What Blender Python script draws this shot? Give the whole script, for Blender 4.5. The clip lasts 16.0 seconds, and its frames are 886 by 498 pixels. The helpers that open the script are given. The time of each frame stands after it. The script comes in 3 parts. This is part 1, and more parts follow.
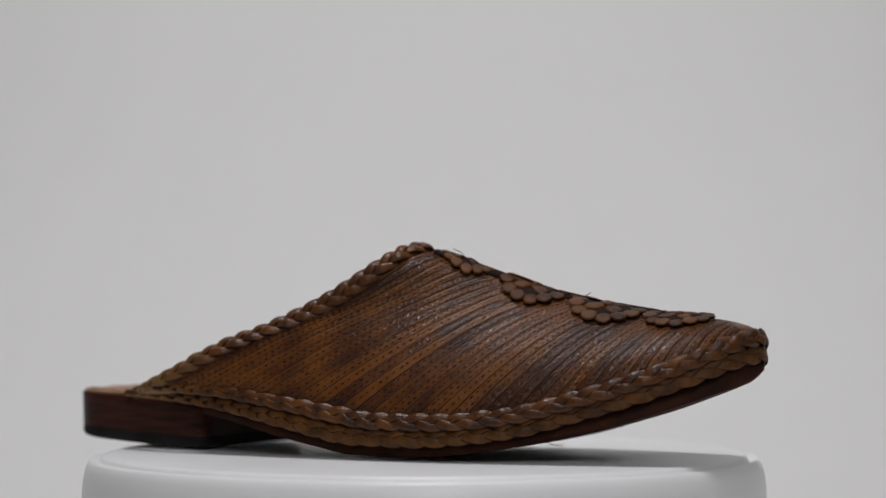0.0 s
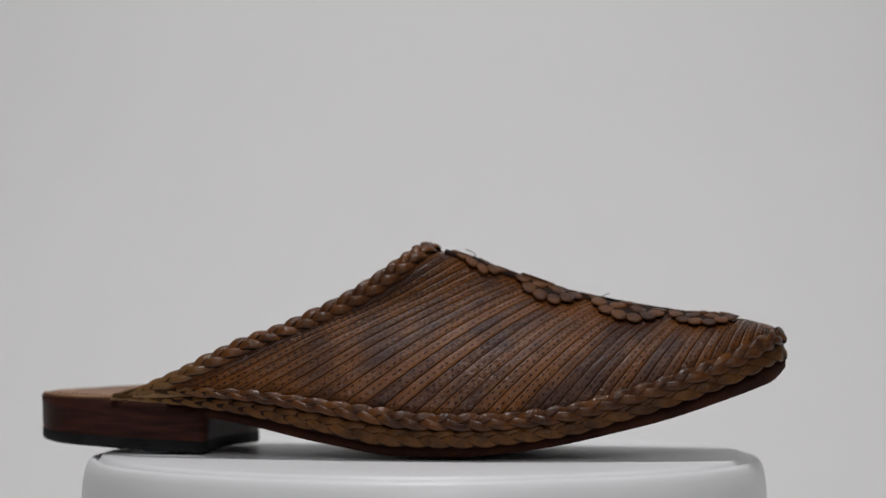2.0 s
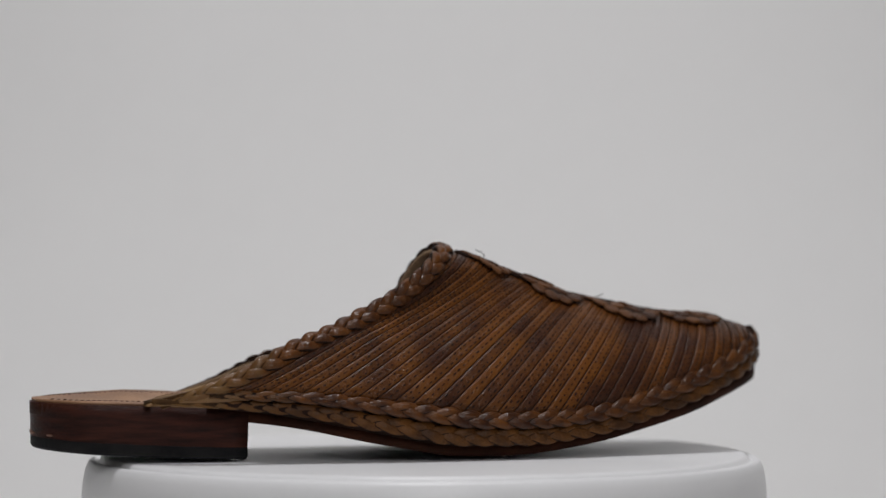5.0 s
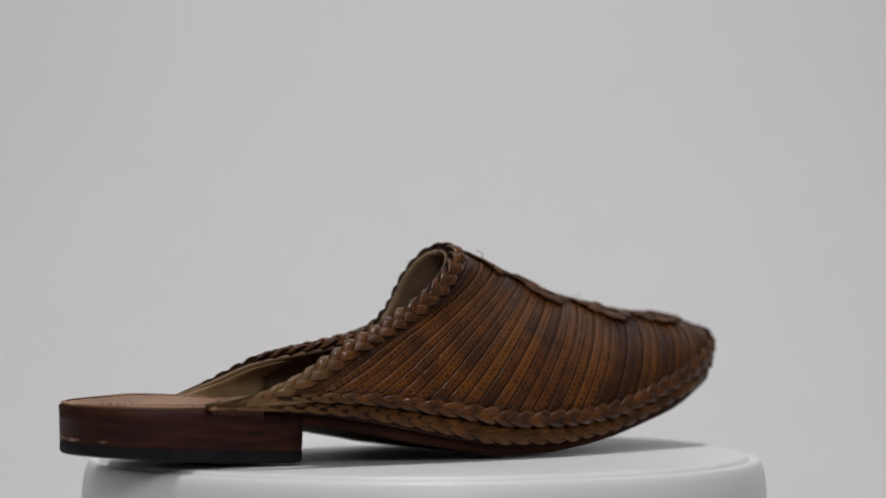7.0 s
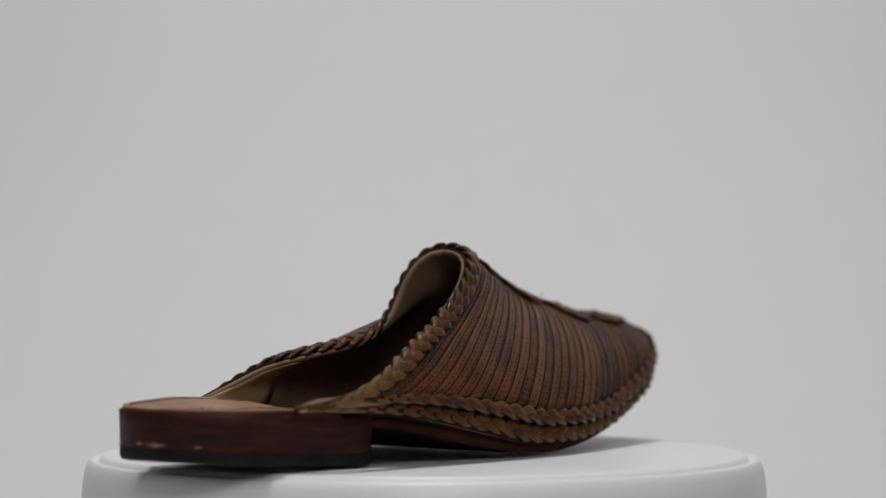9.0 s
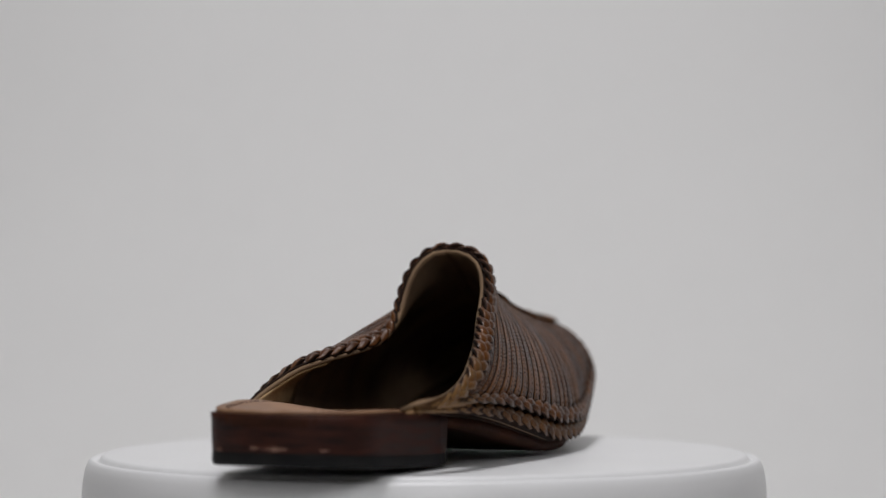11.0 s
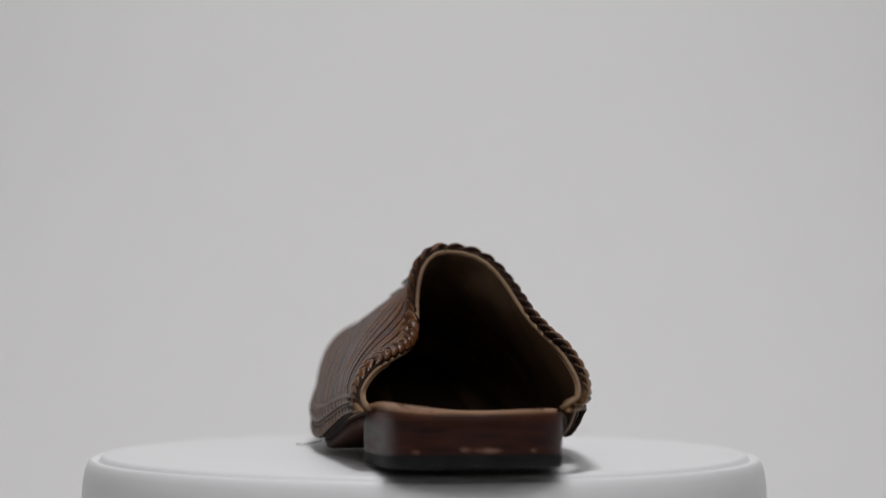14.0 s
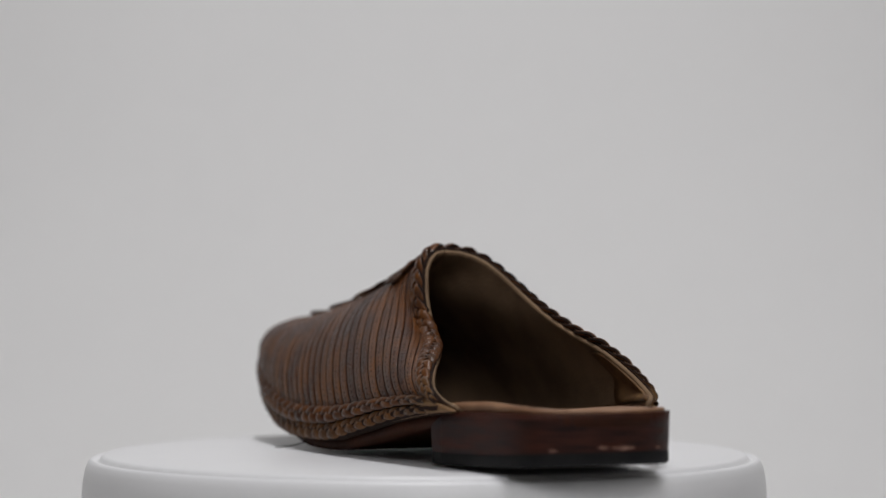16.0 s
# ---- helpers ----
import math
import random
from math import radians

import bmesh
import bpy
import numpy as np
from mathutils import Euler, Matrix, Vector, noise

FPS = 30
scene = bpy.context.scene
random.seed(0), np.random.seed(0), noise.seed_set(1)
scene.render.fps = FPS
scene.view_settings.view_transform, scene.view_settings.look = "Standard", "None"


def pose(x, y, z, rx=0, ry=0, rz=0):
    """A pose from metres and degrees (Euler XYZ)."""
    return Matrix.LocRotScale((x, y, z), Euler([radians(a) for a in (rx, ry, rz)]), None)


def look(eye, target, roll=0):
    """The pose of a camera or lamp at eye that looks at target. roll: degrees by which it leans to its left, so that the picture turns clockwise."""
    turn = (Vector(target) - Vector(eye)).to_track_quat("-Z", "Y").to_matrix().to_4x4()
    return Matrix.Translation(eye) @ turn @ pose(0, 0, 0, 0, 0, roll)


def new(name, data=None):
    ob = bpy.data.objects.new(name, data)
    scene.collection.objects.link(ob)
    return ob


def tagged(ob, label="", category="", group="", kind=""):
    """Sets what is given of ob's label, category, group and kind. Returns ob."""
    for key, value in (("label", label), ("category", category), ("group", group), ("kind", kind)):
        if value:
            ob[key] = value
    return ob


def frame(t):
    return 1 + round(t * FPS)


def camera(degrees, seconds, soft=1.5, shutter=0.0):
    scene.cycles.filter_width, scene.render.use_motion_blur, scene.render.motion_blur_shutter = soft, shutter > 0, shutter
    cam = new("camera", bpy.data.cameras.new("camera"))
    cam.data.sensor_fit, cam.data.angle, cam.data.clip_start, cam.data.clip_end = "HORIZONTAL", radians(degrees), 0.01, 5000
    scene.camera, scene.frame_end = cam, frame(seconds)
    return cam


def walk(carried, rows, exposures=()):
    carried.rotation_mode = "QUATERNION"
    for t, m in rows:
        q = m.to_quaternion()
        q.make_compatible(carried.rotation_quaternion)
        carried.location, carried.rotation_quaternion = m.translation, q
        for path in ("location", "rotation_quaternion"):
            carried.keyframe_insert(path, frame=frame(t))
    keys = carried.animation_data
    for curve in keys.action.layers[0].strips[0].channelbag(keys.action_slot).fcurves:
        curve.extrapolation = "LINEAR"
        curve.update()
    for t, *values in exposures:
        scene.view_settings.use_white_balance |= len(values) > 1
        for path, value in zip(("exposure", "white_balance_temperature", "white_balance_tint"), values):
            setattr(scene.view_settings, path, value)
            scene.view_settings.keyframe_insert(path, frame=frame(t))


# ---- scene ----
cam = camera(22.76, 16.0, soft=1.5)
EYE = (0.0068, -0.8200, 0.0556)
AIM = (0.0068, 0.0, 0.0753)
cam.data.dof.use_dof = True
cam.data.dof.focus_distance = 0.77
cam.data.dof.aperture_fstop = 6.6
walk(cam, [(0.0, look(EYE, AIM)), (16.0, look(EYE, AIM))], exposures=[(0.0, 0.0), (16.0, 0.0)])

YAW_START, YAW_RATE = -28.238, 8.803      # the turntable's turn in degrees and degrees per second


# ---- light ----
def area_lamp(name, eye, target, size_x, size_y, watts, colour):
    lamp = bpy.data.lights.new(name, "AREA")
    lamp.shape, lamp.size, lamp.size_y, lamp.energy, lamp.color = "RECTANGLE", size_x, size_y, watts, colour
    ob = new(name, lamp)
    ob.matrix_world = look(eye, target)
    return ob


area_lamp("lamp_panel_light", (0.0, -0.08, 0.79), (0.0, 0.03, 0.0), 0.15, 0.12, 3.2, (0.985, 0.98, 1.0))
# unseen soft fill lamp, added behind the camera to light the shoe's front
area_lamp("front_fill_light", (0.22, -2.74, 1.40), (0.0, 0.0, 0.1), 1.1, 1.05, 28.0, (0.985, 0.98, 1.0))
world = bpy.data.worlds.new("world")
scene.world = world
world.use_nodes = True
world.node_tree.nodes["Background"].inputs[0].default_value = (0.75, 0.76, 0.78, 1)
world.node_tree.nodes["Background"].inputs[1].default_value = 0.33


# ---- materials ----
def material(name, dark, light, rough=0.5, scale=60.0, fine=900.0, bump=0.2, random_mix=0.0, coat=0.0, stretch=(1, 1, 1), rough_vary=0.15, dist=0.0006, spec=0.5, pebble=0.0, raw=None, gloss=0.27):
    """Two colours mixed by a broad noise, a fine noise for the grain's relief; random_mix shifts the mix from object to object."""
    m = bpy.data.materials.new(name)
    m.use_nodes = True
    nt = m.node_tree
    n, ln = nt.nodes, nt.links
    bsdf = n["Principled BSDF"]
    tc = n.new("ShaderNodeTexCoord")
    mp = n.new("ShaderNodeMapping")
    mp.inputs["Scale"].default_value = stretch
    ln.new(tc.outputs["Object"], mp.inputs[0])
    broad = n.new("ShaderNodeTexNoise")
    broad.inputs["Scale"].default_value, broad.inputs["Detail"].default_value = scale, 5
    ln.new(mp.outputs[0], broad.inputs["Vector"])
    grain = n.new("ShaderNodeTexNoise")
    grain.inputs["Scale"].default_value, grain.inputs["Detail"].default_value = fine, 3
    ln.new(mp.outputs[0], grain.inputs["Vector"])
    ramp = n.new("ShaderNodeValToRGB")
    ramp.color_ramp.elements[0].position, ramp.color_ramp.elements[1].position = 0.32, 0.68
    ramp.color_ramp.elements[0].color, ramp.color_ramp.elements[1].color = (*dark, 1), (*light, 1)
    add = n.new("ShaderNodeMath")
    add.operation = "MULTIPLY_ADD"
    add.inputs[1].default_value = 1.0
    if random_mix:
        info = n.new("ShaderNodeObjectInfo")
        shift = n.new("ShaderNodeMath")
        shift.operation = "MULTIPLY_ADD"
        shift.inputs[1].default_value, shift.inputs[2].default_value = random_mix, -random_mix / 2
        ln.new(info.outputs["Random"], shift.inputs[0])
        ln.new(shift.outputs[0], add.inputs[2])
    else:
        add.inputs[2].default_value = 0.0
    ln.new(broad.outputs[0], add.inputs[0])
    mix = n.new("ShaderNodeMath")
    mix.operation = "MULTIPLY_ADD"
    mix.inputs[1].default_value = 0.22
    sub = n.new("ShaderNodeMath")
    sub.inputs[1].default_value = -0.11
    ln.new(grain.outputs[0], mix.inputs[0])
    ln.new(add.outputs[0], sub.inputs[0])
    ln.new(sub.outputs[0], mix.inputs[2])
    ln.new(mix.outputs[0], ramp.inputs[0])
    colour = ramp.outputs[0]
    if raw:
        # undyed towards the heel end, with a ragged change
        x0, x1, pale = raw
        sep = n.new("ShaderNodeSeparateXYZ")
        ln.new(tc.outputs["Object"], sep.inputs[0])
        ragged = n.new("ShaderNodeMath")
        ragged.operation = "MULTIPLY_ADD"
        ragged.inputs[1].default_value = 0.05
        ln.new(broad.outputs[0], ragged.inputs[0])
        ln.new(sep.outputs[0], ragged.inputs[2])
        span = n.new("ShaderNodeMapRange")
        span.interpolation_type = "SMOOTHSTEP"
        span.inputs[1].default_value, span.inputs[2].default_value = x0 + 0.025, x1 + 0.025
        span.inputs[3].default_value, span.inputs[4].default_value = 1.0, 0.0
        ln.new(ragged.outputs[0], span.inputs[0])
        blend = n.new("ShaderNodeMix")
        blend.data_type = "RGBA"
        blend.inputs["B"].default_value = (*pale, 1)
        ln.new(span.outputs[0], blend.inputs["Factor"])
        ln.new(colour, blend.inputs["A"])
        colour = blend.outputs["Result"]
    ln.new(colour, bsdf.inputs["Base Color"])
    rr = n.new("ShaderNodeMapRange")
    rr.inputs[3].default_value, rr.inputs[4].default_value = rough - rough_vary, rough + rough_vary
    ln.new(broad.outputs[0], rr.inputs[0])
    ln.new(rr.outputs[0], bsdf.inputs["Roughness"])
    bsdf.inputs["Coat Weight"].default_value = coat
    bsdf.inputs["Coat Roughness"].default_value = gloss
    bsdf.inputs["Specular IOR Level"].default_value = spec
    bp = n.new("ShaderNodeBump")
    bp.inputs["Strength"].default_value, bp.inputs["Distance"].default_value = bump, dist
    height = grain.outputs[0]
    if pebble:
        # creased leather grain: small uneven cells
        cells = n.new("ShaderNodeTexVoronoi")
        cells.inputs["Scale"].default_value = pebble
        warp = n.new("ShaderNodeVectorMath")
        warp.operation = "MULTIPLY_ADD"
        warp.inputs[1].default_value = (0.0016, 0.0016, 0.0016)
        ln.new(grain.outputs["Color"], warp.inputs[0])
        ln.new(mp.outputs[0], warp.inputs[2])
        ln.new(warp.outputs[0], cells.inputs["Vector"])
        both = n.new("ShaderNodeMath")
        both.operation = "MULTIPLY_ADD"
        both.inputs[1].default_value = -0.55
        ln.new(cells.outputs["Distance"], both.inputs[0])
        ln.new(grain.outputs[0], both.inputs[2])
        height = both.outputs[0]
    ln.new(height, bp.inputs["Height"])
    ln.new(bp.outputs[0], bsdf.inputs["Normal"])
    ln.new(bp.outputs[0], bsdf.inputs["Coat Normal"])
    return m


M_STRIP = material("strip_leather", (0.046, 0.0142, 0.0054), (0.140, 0.0460, 0.0068), 0.40, 60, 900, 1.0, 0.28, 0.46, dist=0.00028, spec=0.06, pebble=1250, gloss=0.17)
PALE = (0.20, 0.105, 0.036)
M_BRAID = material("braid_leather", (0.040, 0.0130, 0.0048), (0.118, 0.0400, 0.0078), 0.36, 160, 900, 1.0, 0.15, 0.34, dist=0.00020, spec=0.12, pebble=1300, gloss=0.22, raw=(-0.106, -0.056, PALE))
M_WELT = material("welt_leather", (0.052, 0.0200, 0.0056), (0.142, 0.055, 0.0114), 0.45, 140, 1100, 0.6, 0.12, 0.14, spec=0.15, raw=(-0.108, -0.060, PALE))
M_RAW = material("raw_leather", (0.11, 0.050, 0.016), (0.25, 0.135, 0.052), 0.7, 70, 1300, 0.5, 0.2)
M_BASE = material("dark_leather", (0.010, 0.005, 0.003), (0.024, 0.010, 0.006), 0.75, 90, 1200, 0.4, spec=0.12, raw=(-0.110, -0.082, (0.095, 0.048, 0.017)))
M_STITCH = material("stitch_thread", (0.008, 0.004, 0.003), (0.016, 0.007, 0.004), 0.8, 90, 1200, 0.2, spec=0.1)
M_LINING = material("lining_leather", (0.16, 0.102, 0.061), (0.26, 0.170, 0.101), 0.8, 45, 1000, 0.35, spec=0.2)
M_CUT = material("cut_edge", (0.30, 0.19, 0.095), (0.44, 0.30, 0.16), 0.8, 120, 1100, 0.4, spec=0.2)
# the insole's front part: the shade inside the toe is put into this colour
M_FOOTBED_SHADED = material("footbed_shaded_leather", (0.040, 0.020, 0.012), (0.075, 0.040, 0.024), 0.75, 60, 1000, 0.4, spec=0.15)
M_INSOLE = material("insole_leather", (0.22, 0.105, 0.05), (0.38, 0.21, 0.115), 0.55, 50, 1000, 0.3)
M_SOLE = material("sole_leather", (0.022, 0.009, 0.006), (0.055, 0.019, 0.010), 0.65, 60, 900, 0.3, spec=0.07)
M_HEEL = material("stacked_heel_leather", (0.016, 0.006, 0.005), (0.062, 0.018, 0.011), 0.45, 55, 500, 0.5, coat=0.0, stretch=(1, 1, 9), spec=0.12)
M_RUBBER = material("black_rubber", (0.008, 0.008, 0.009), (0.018, 0.017, 0.017), 0.7, 120, 900, 0.4, spec=0.12)
M_PETAL = material("petal_leather", (0.040, 0.014, 0.0055), (0.115, 0.043, 0.0125), 0.5, 120, 1200, 0.5, 0.4, 0.0, spec=0.2)
M_SCUFF = material("scuffed_leather", (0.16, 0.07, 0.05), (0.32, 0.18, 0.13), 0.8, 400, 1500, 0.4)
M_TABLE = material("white_plastic", (0.84, 0.84, 0.85), (0.87, 0.87, 0.88), 0.38, 14, 700, 0.04, rough_vary=0.06)
M_PAPER = material("white_paper", (0.80, 0.795, 0.79), (0.83, 0.825, 0.82), 0.9, 2.2, 60, 0.03, rough_vary=0.02, spec=0.1)
M_ROOM = material("room_paint", (0.62, 0.61, 0.59), (0.68, 0.67, 0.65), 0.85, 1.5, 60, 0.05)
M_LAMP = material("lamp_housing", (0.5, 0.5, 0.5), (0.6, 0.6, 0.6), 0.5, 20, 200, 0.05)


# ---- mesh helpers ----
def part(name, bm, mat, parent=None, label="", smooth=True):
    me = bpy.data.meshes.new(name)
    bm.normal_update()
    bm.to_mesh(me)
    bm.free()
    me.materials.append(mat)
    if smooth:
        me.shade_smooth()
    ob = new(name, me)
    ob.parent = parent
    if label:
        ob["label"] = label
    return ob


def grid_mesh(rows, wrap=False, flip=False):
    """A bmesh from rows of points, quad by quad."""
    bm = bmesh.new()
    vs = [[bm.verts.new(p) for p in r] for r in rows]
    m = len(vs[0])
    for a, b in zip(vs, vs[1:]):
        for k in range(m if wrap else m - 1):
            f = (a[k], a[(k + 1) % m], b[(k + 1) % m], b[k])
            bm.faces.new(f[::-1] if flip else f)
    return bm


def slab(rows_top, rows_bottom):
    """A closed sheet between two grids of points."""
    bm = bmesh.new()
    t = [[bm.verts.new(p) for p in r] for r in rows_top]
    b = [[bm.verts.new(p) for p in r] for r in rows_bottom]
    n, m = len(t), len(t[0])
    for i in range(n - 1):
        for k in range(m - 1):
            bm.faces.new((t[i][k], t[i][k + 1], t[i + 1][k + 1], t[i + 1][k]))
            bm.faces.new((b[i][k], b[i + 1][k], b[i + 1][k + 1], b[i][k + 1]))
    for k in range(m - 1):
        bm.faces.new((t[0][k + 1], t[0][k], b[0][k], b[0][k + 1]))
        bm.faces.new((t[-1][k], t[-1][k + 1], b[-1][k + 1], b[-1][k]))
    for i in range(n - 1):
        bm.faces.new((t[i][0], t[i + 1][0], b[i + 1][0], b[i][0]))
        bm.faces.new((t[i + 1][-1], t[i][-1], b[i][-1], b[i + 1][-1]))
    bmesh.ops.recalc_face_normals(bm, faces=bm.faces)
    return bm


def lathe(profile, n=160):
    return grid_mesh([[(r * math.cos(2 * math.pi * k / n), r * math.sin(2 * math.pi * k / n), z) for k in range(n)] for r, z in profile], wrap=True, flip=True)


class Line:
    """A smooth curve through control points, asked by its length from 0 to 1."""

    def __init__(self, pts):
        p = np.array(pts, float)
        out = []
        for i in range(len(p) - 1):
            a, b, c, d = p[max(i - 1, 0)], p[i], p[i + 1], p[min(i + 2, len(p) - 1)]
            for t in np.linspace(0, 1, 16, endpoint=False):
                out.append(0.5 * (2 * b + (c - a) * t + (2 * a - 5 * b + 4 * c - d) * t * t + (3 * b - a - 3 * c + d) * t ** 3))
        self.p = np.array(out + [p[-1]])
        s = np.concatenate([[0], np.cumsum(np.linalg.norm(np.diff(self.p, axis=0), axis=1))])
        self.length, self.s = s[-1], s / s[-1]

    def at(self, u):
        return np.array([np.interp(u, self.s, self.p[:, k]) for k in range(self.p.shape[1])])


def profile(pts):
    """A smooth function of x through (x, value) pairs."""
    ln = Line(pts)
    return lambda x: float(np.interp(x, ln.p[:, 0], ln.p[:, 1]))


# ---- the turntable's surroundings ----
def backdrop():
    """A white paper sweep: a floor that curves up into the background."""
    ys = [(-0.62, -0.075), (0.10, -0.075)]
    for k in range(13):
        a = math.pi / 2 * k / 12
        ys.append((0.20 + 0.30 * math.sin(a), 0.225 - 0.30 * math.cos(a)))
    ys += [(0.50, 0.6), (0.50, 0.98)]
    top = [[(x, y, z) for x in np.linspace(-0.62, 0.62, 9)] for y, z in ys]
    low = [[(x, y + (0.004 if z > 0.2 else 0.0), z - 0.004) for x in np.linspace(-0.62, 0.62, 9)] for y, z in ys]
    tagged(part("backdrop", slab(top, low), M_PAPER), "seamless white paper background sweep behind the turntable", "backdrop", kind="structure")


def box(name, lo, hi, mat, label, category):
    bm = bmesh.new()
    bmesh.ops.create_cube(bm, size=1)
    for v in bm.verts:
        v.co = [l + (c + 0.5) * (h - l) for c, l, h in zip(v.co, lo, hi)]
    return tagged(part(name, bm, mat, smooth=False), label, category, kind="structure")


def room():
    box("floor", (-2.2, -2.8, -0.90), (2.2, 1.4, -0.80), M_ROOM, "plain floor of the room", "floor")
    box("ceiling", (-2.2, -2.8, 2.20), (2.2, 1.4, 2.30), M_ROOM, "plain pale ceiling of the room", "ceiling")
    box("wall_north", (-2.2, 1.4, -0.80), (2.2, 1.5, 2.20), M_ROOM, "plain pale wall behind the backdrop", "wall")
    box("wall_south", (-2.2, -2.9, -0.80), (2.2, -2.8, 2.20), M_ROOM, "plain pale wall behind the camera", "wall")
    box("wall_west", (-2.3, -2.8, -0.80), (-2.2, 1.4, 2.20), M_ROOM, "plain pale side wall", "wall")
    box("wall_east", (2.2, -2.8, -0.80), (2.3, 1.4, 2.20), M_ROOM, "plain pale side wall", "wall")
    box("support_table", (-0.66, -0.64, -0.80), (0.66, 0.56, -0.081), M_ROOM, "white table under the paper sweep", "table")


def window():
    """An unseen frame on the wall behind the camera, added round the soft front fill lamp."""
    frame_ob = tagged(new("fill_lamp_frame"), "unseen white frame added round the fill lamp behind the camera", "window", kind="structure")
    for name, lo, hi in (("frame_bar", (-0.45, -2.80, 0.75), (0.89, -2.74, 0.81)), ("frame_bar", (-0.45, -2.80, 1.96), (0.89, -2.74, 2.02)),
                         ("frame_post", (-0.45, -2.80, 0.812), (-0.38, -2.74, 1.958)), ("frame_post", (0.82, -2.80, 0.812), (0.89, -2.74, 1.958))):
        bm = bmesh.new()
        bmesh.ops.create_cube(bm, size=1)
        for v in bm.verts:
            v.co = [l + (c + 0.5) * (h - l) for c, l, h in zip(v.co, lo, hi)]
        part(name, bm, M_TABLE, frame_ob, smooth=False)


def studio_lamp():
    """The lamp over the turntable: a flat housing on a pole from the ceiling."""
    lamp = tagged(new("studio_lamp"), "small grey lamp panel hanging from the ceiling over the turntable", "lamp")
    lamp.location = (0.0, -0.08, 0.812)
    part("housing", slab([[(-0.092, y, 0.030) for y in (-0.072, 0.072)], [(0.092, y, 0.030) for y in (-0.072, 0.072)]],
                         [[(x, y, 0.0) for y in (-0.072, 0.072)] for x in (-0.092, 0.092)]), M_LAMP, lamp, smooth=False)
    part("pole", grid_mesh([[(0.010 * math.cos(a), 0.010 * math.sin(a), z) for a in [2 * math.pi * k / 16 for k in range(16)]] for z in (0.030, 1.388)], wrap=True, flip=True), M_LAMP, lamp)


def turntable():
    base = tagged(new("turntable"), "round white plastic display turntable with a raised lip", "turntable")
    prof = [(0.0, 0.0), (0.06, 0.0), (0.1190, 0.0), (0.1202, -0.0002), (0.1210, -0.0009), (0.1214, -0.0019), (0.1219, -0.0023), (0.1225, -0.0023), (0.1231, -0.0019), (0.1238, -0.0014),
            (0.1247, -0.0015), (0.1256, -0.0024), (0.1266, -0.0046), (0.1274, -0.0085), (0.1279, -0.0140), (0.1280, -0.0240), (0.1276, -0.0300), (0.1250, -0.0325), (0.0, -0.0325)]
    prof = [(r * 0.984, z) for r, z in prof]
    part("platter", lathe(prof), M_TABLE, base)
    foot = [(0.0, -0.0325), (0.116, -0.0325), (0.118, -0.036), (0.121, -0.070), (0.119, -0.0745), (0.0, -0.0745)]
    part("pedestal", lathe(foot), M_TABLE, base)
    return base


# ---- the shoe's form ----
WELT_R = Line([(-0.110, -0.0365), (-0.09, -0.0440), (-0.06, -0.0485), (-0.03, -0.0510), (-0.005, -0.0512), (0.02, -0.0495), (0.045, -0.0447), (0.07, -0.0388), (0.095, -0.0322), (0.113, -0.0235), (0.124, -0.0145), (0.1297, -0.005), (0.1308, 0.001)])
WELT_L = Line([(-0.096, 0.0272), (-0.080, 0.0292), (-0.055, 0.032), (-0.025, 0.0355), (0.005, 0.038), (0.04, 0.0385), (0.07, 0.0357), (0.093, 0.0312), (0.112, 0.0240), (0.124, 0.0150), (0.1295, 0.006), (0.1308, 0.001)])
SIDE_R = profile([(-0.1455, -0.006), (-0.1450, -0.012), (-0.142, -0.0205), (-0.136, -0.0285), (-0.128, -0.0333), (-0.115, -0.0350), (-0.095, -0.0365), (-0.0735, -0.0378), (-0.06, -0.0425), (-0.04, -0.0465), (-0.02, -0.0485), (0.0, -0.0485), (0.02, -0.047), (0.045, -0.0425), (0.07, -0.037), (0.095, -0.0305), (0.113, -0.022), (0.1265, -0.0130), (0.1328, 0.001)])
SIDE_L = profile([(-0.1455, -0.006), (-0.1448, 0.002), (-0.1415, 0.011), (-0.137, 0.0175), (-0.131, 0.0208), (-0.12, 0.0228), (-0.095, 0.0245), (-0.0735, 0.0265), (-0.05, 0.0305), (-0.025, 0.0335), (0.005, 0.036), (0.04, 0.0365), (0.07, 0.0345), (0.093, 0.0305), (0.112, 0.023), (0.1260, 0.0135), (0.1328, 0.001)])
# heights along the shoe: the sole's underside, and the lower rim of the upper
UNDER = profile([(-0.147, 0.0160), (-0.10, 0.0150), (-0.072, 0.0129), (-0.054, 0.0104), (-0.034, 0.0062), (-0.016, 0.0030), (-0.0045, 0.0010), (0.019, 0.0006), (0.035, 0.0017), (0.055, 0.0045), (0.074, 0.0088), (0.093, 0.0137), (0.112, 0.0201), (0.125, 0.0250), (0.1295, 0.0274), (0.133, 0.0318)])
RIM = profile([(-0.147, 0.0207), (-0.10, 0.0194), (-0.072, 0.0172), (-0.054, 0.0146), (-0.034, 0.0106), (-0.016, 0.0070), (-0.0045, 0.0052), (0.019, 0.0048), (0.035, 0.0056), (0.055, 0.0084), (0.074, 0.0134), (0.093, 0.0192), (0.112, 0.0262), (0.128, 0.0335), (0.132, 0.0345)])
RIDGE = Line([(0.0005, -0.0084, 0.0755), (0.017, -0.007, 0.0706), (0.032, -0.005, 0.0651), (0.053, -0.002, 0.0584), (0.074, 0.000, 0.0536), (0.095, 0.002, 0.0502), (0.112, 0.002, 0.0491), (0.1230, 0.0015, 0.0473), (0.1300, 0.001, 0.0435)])
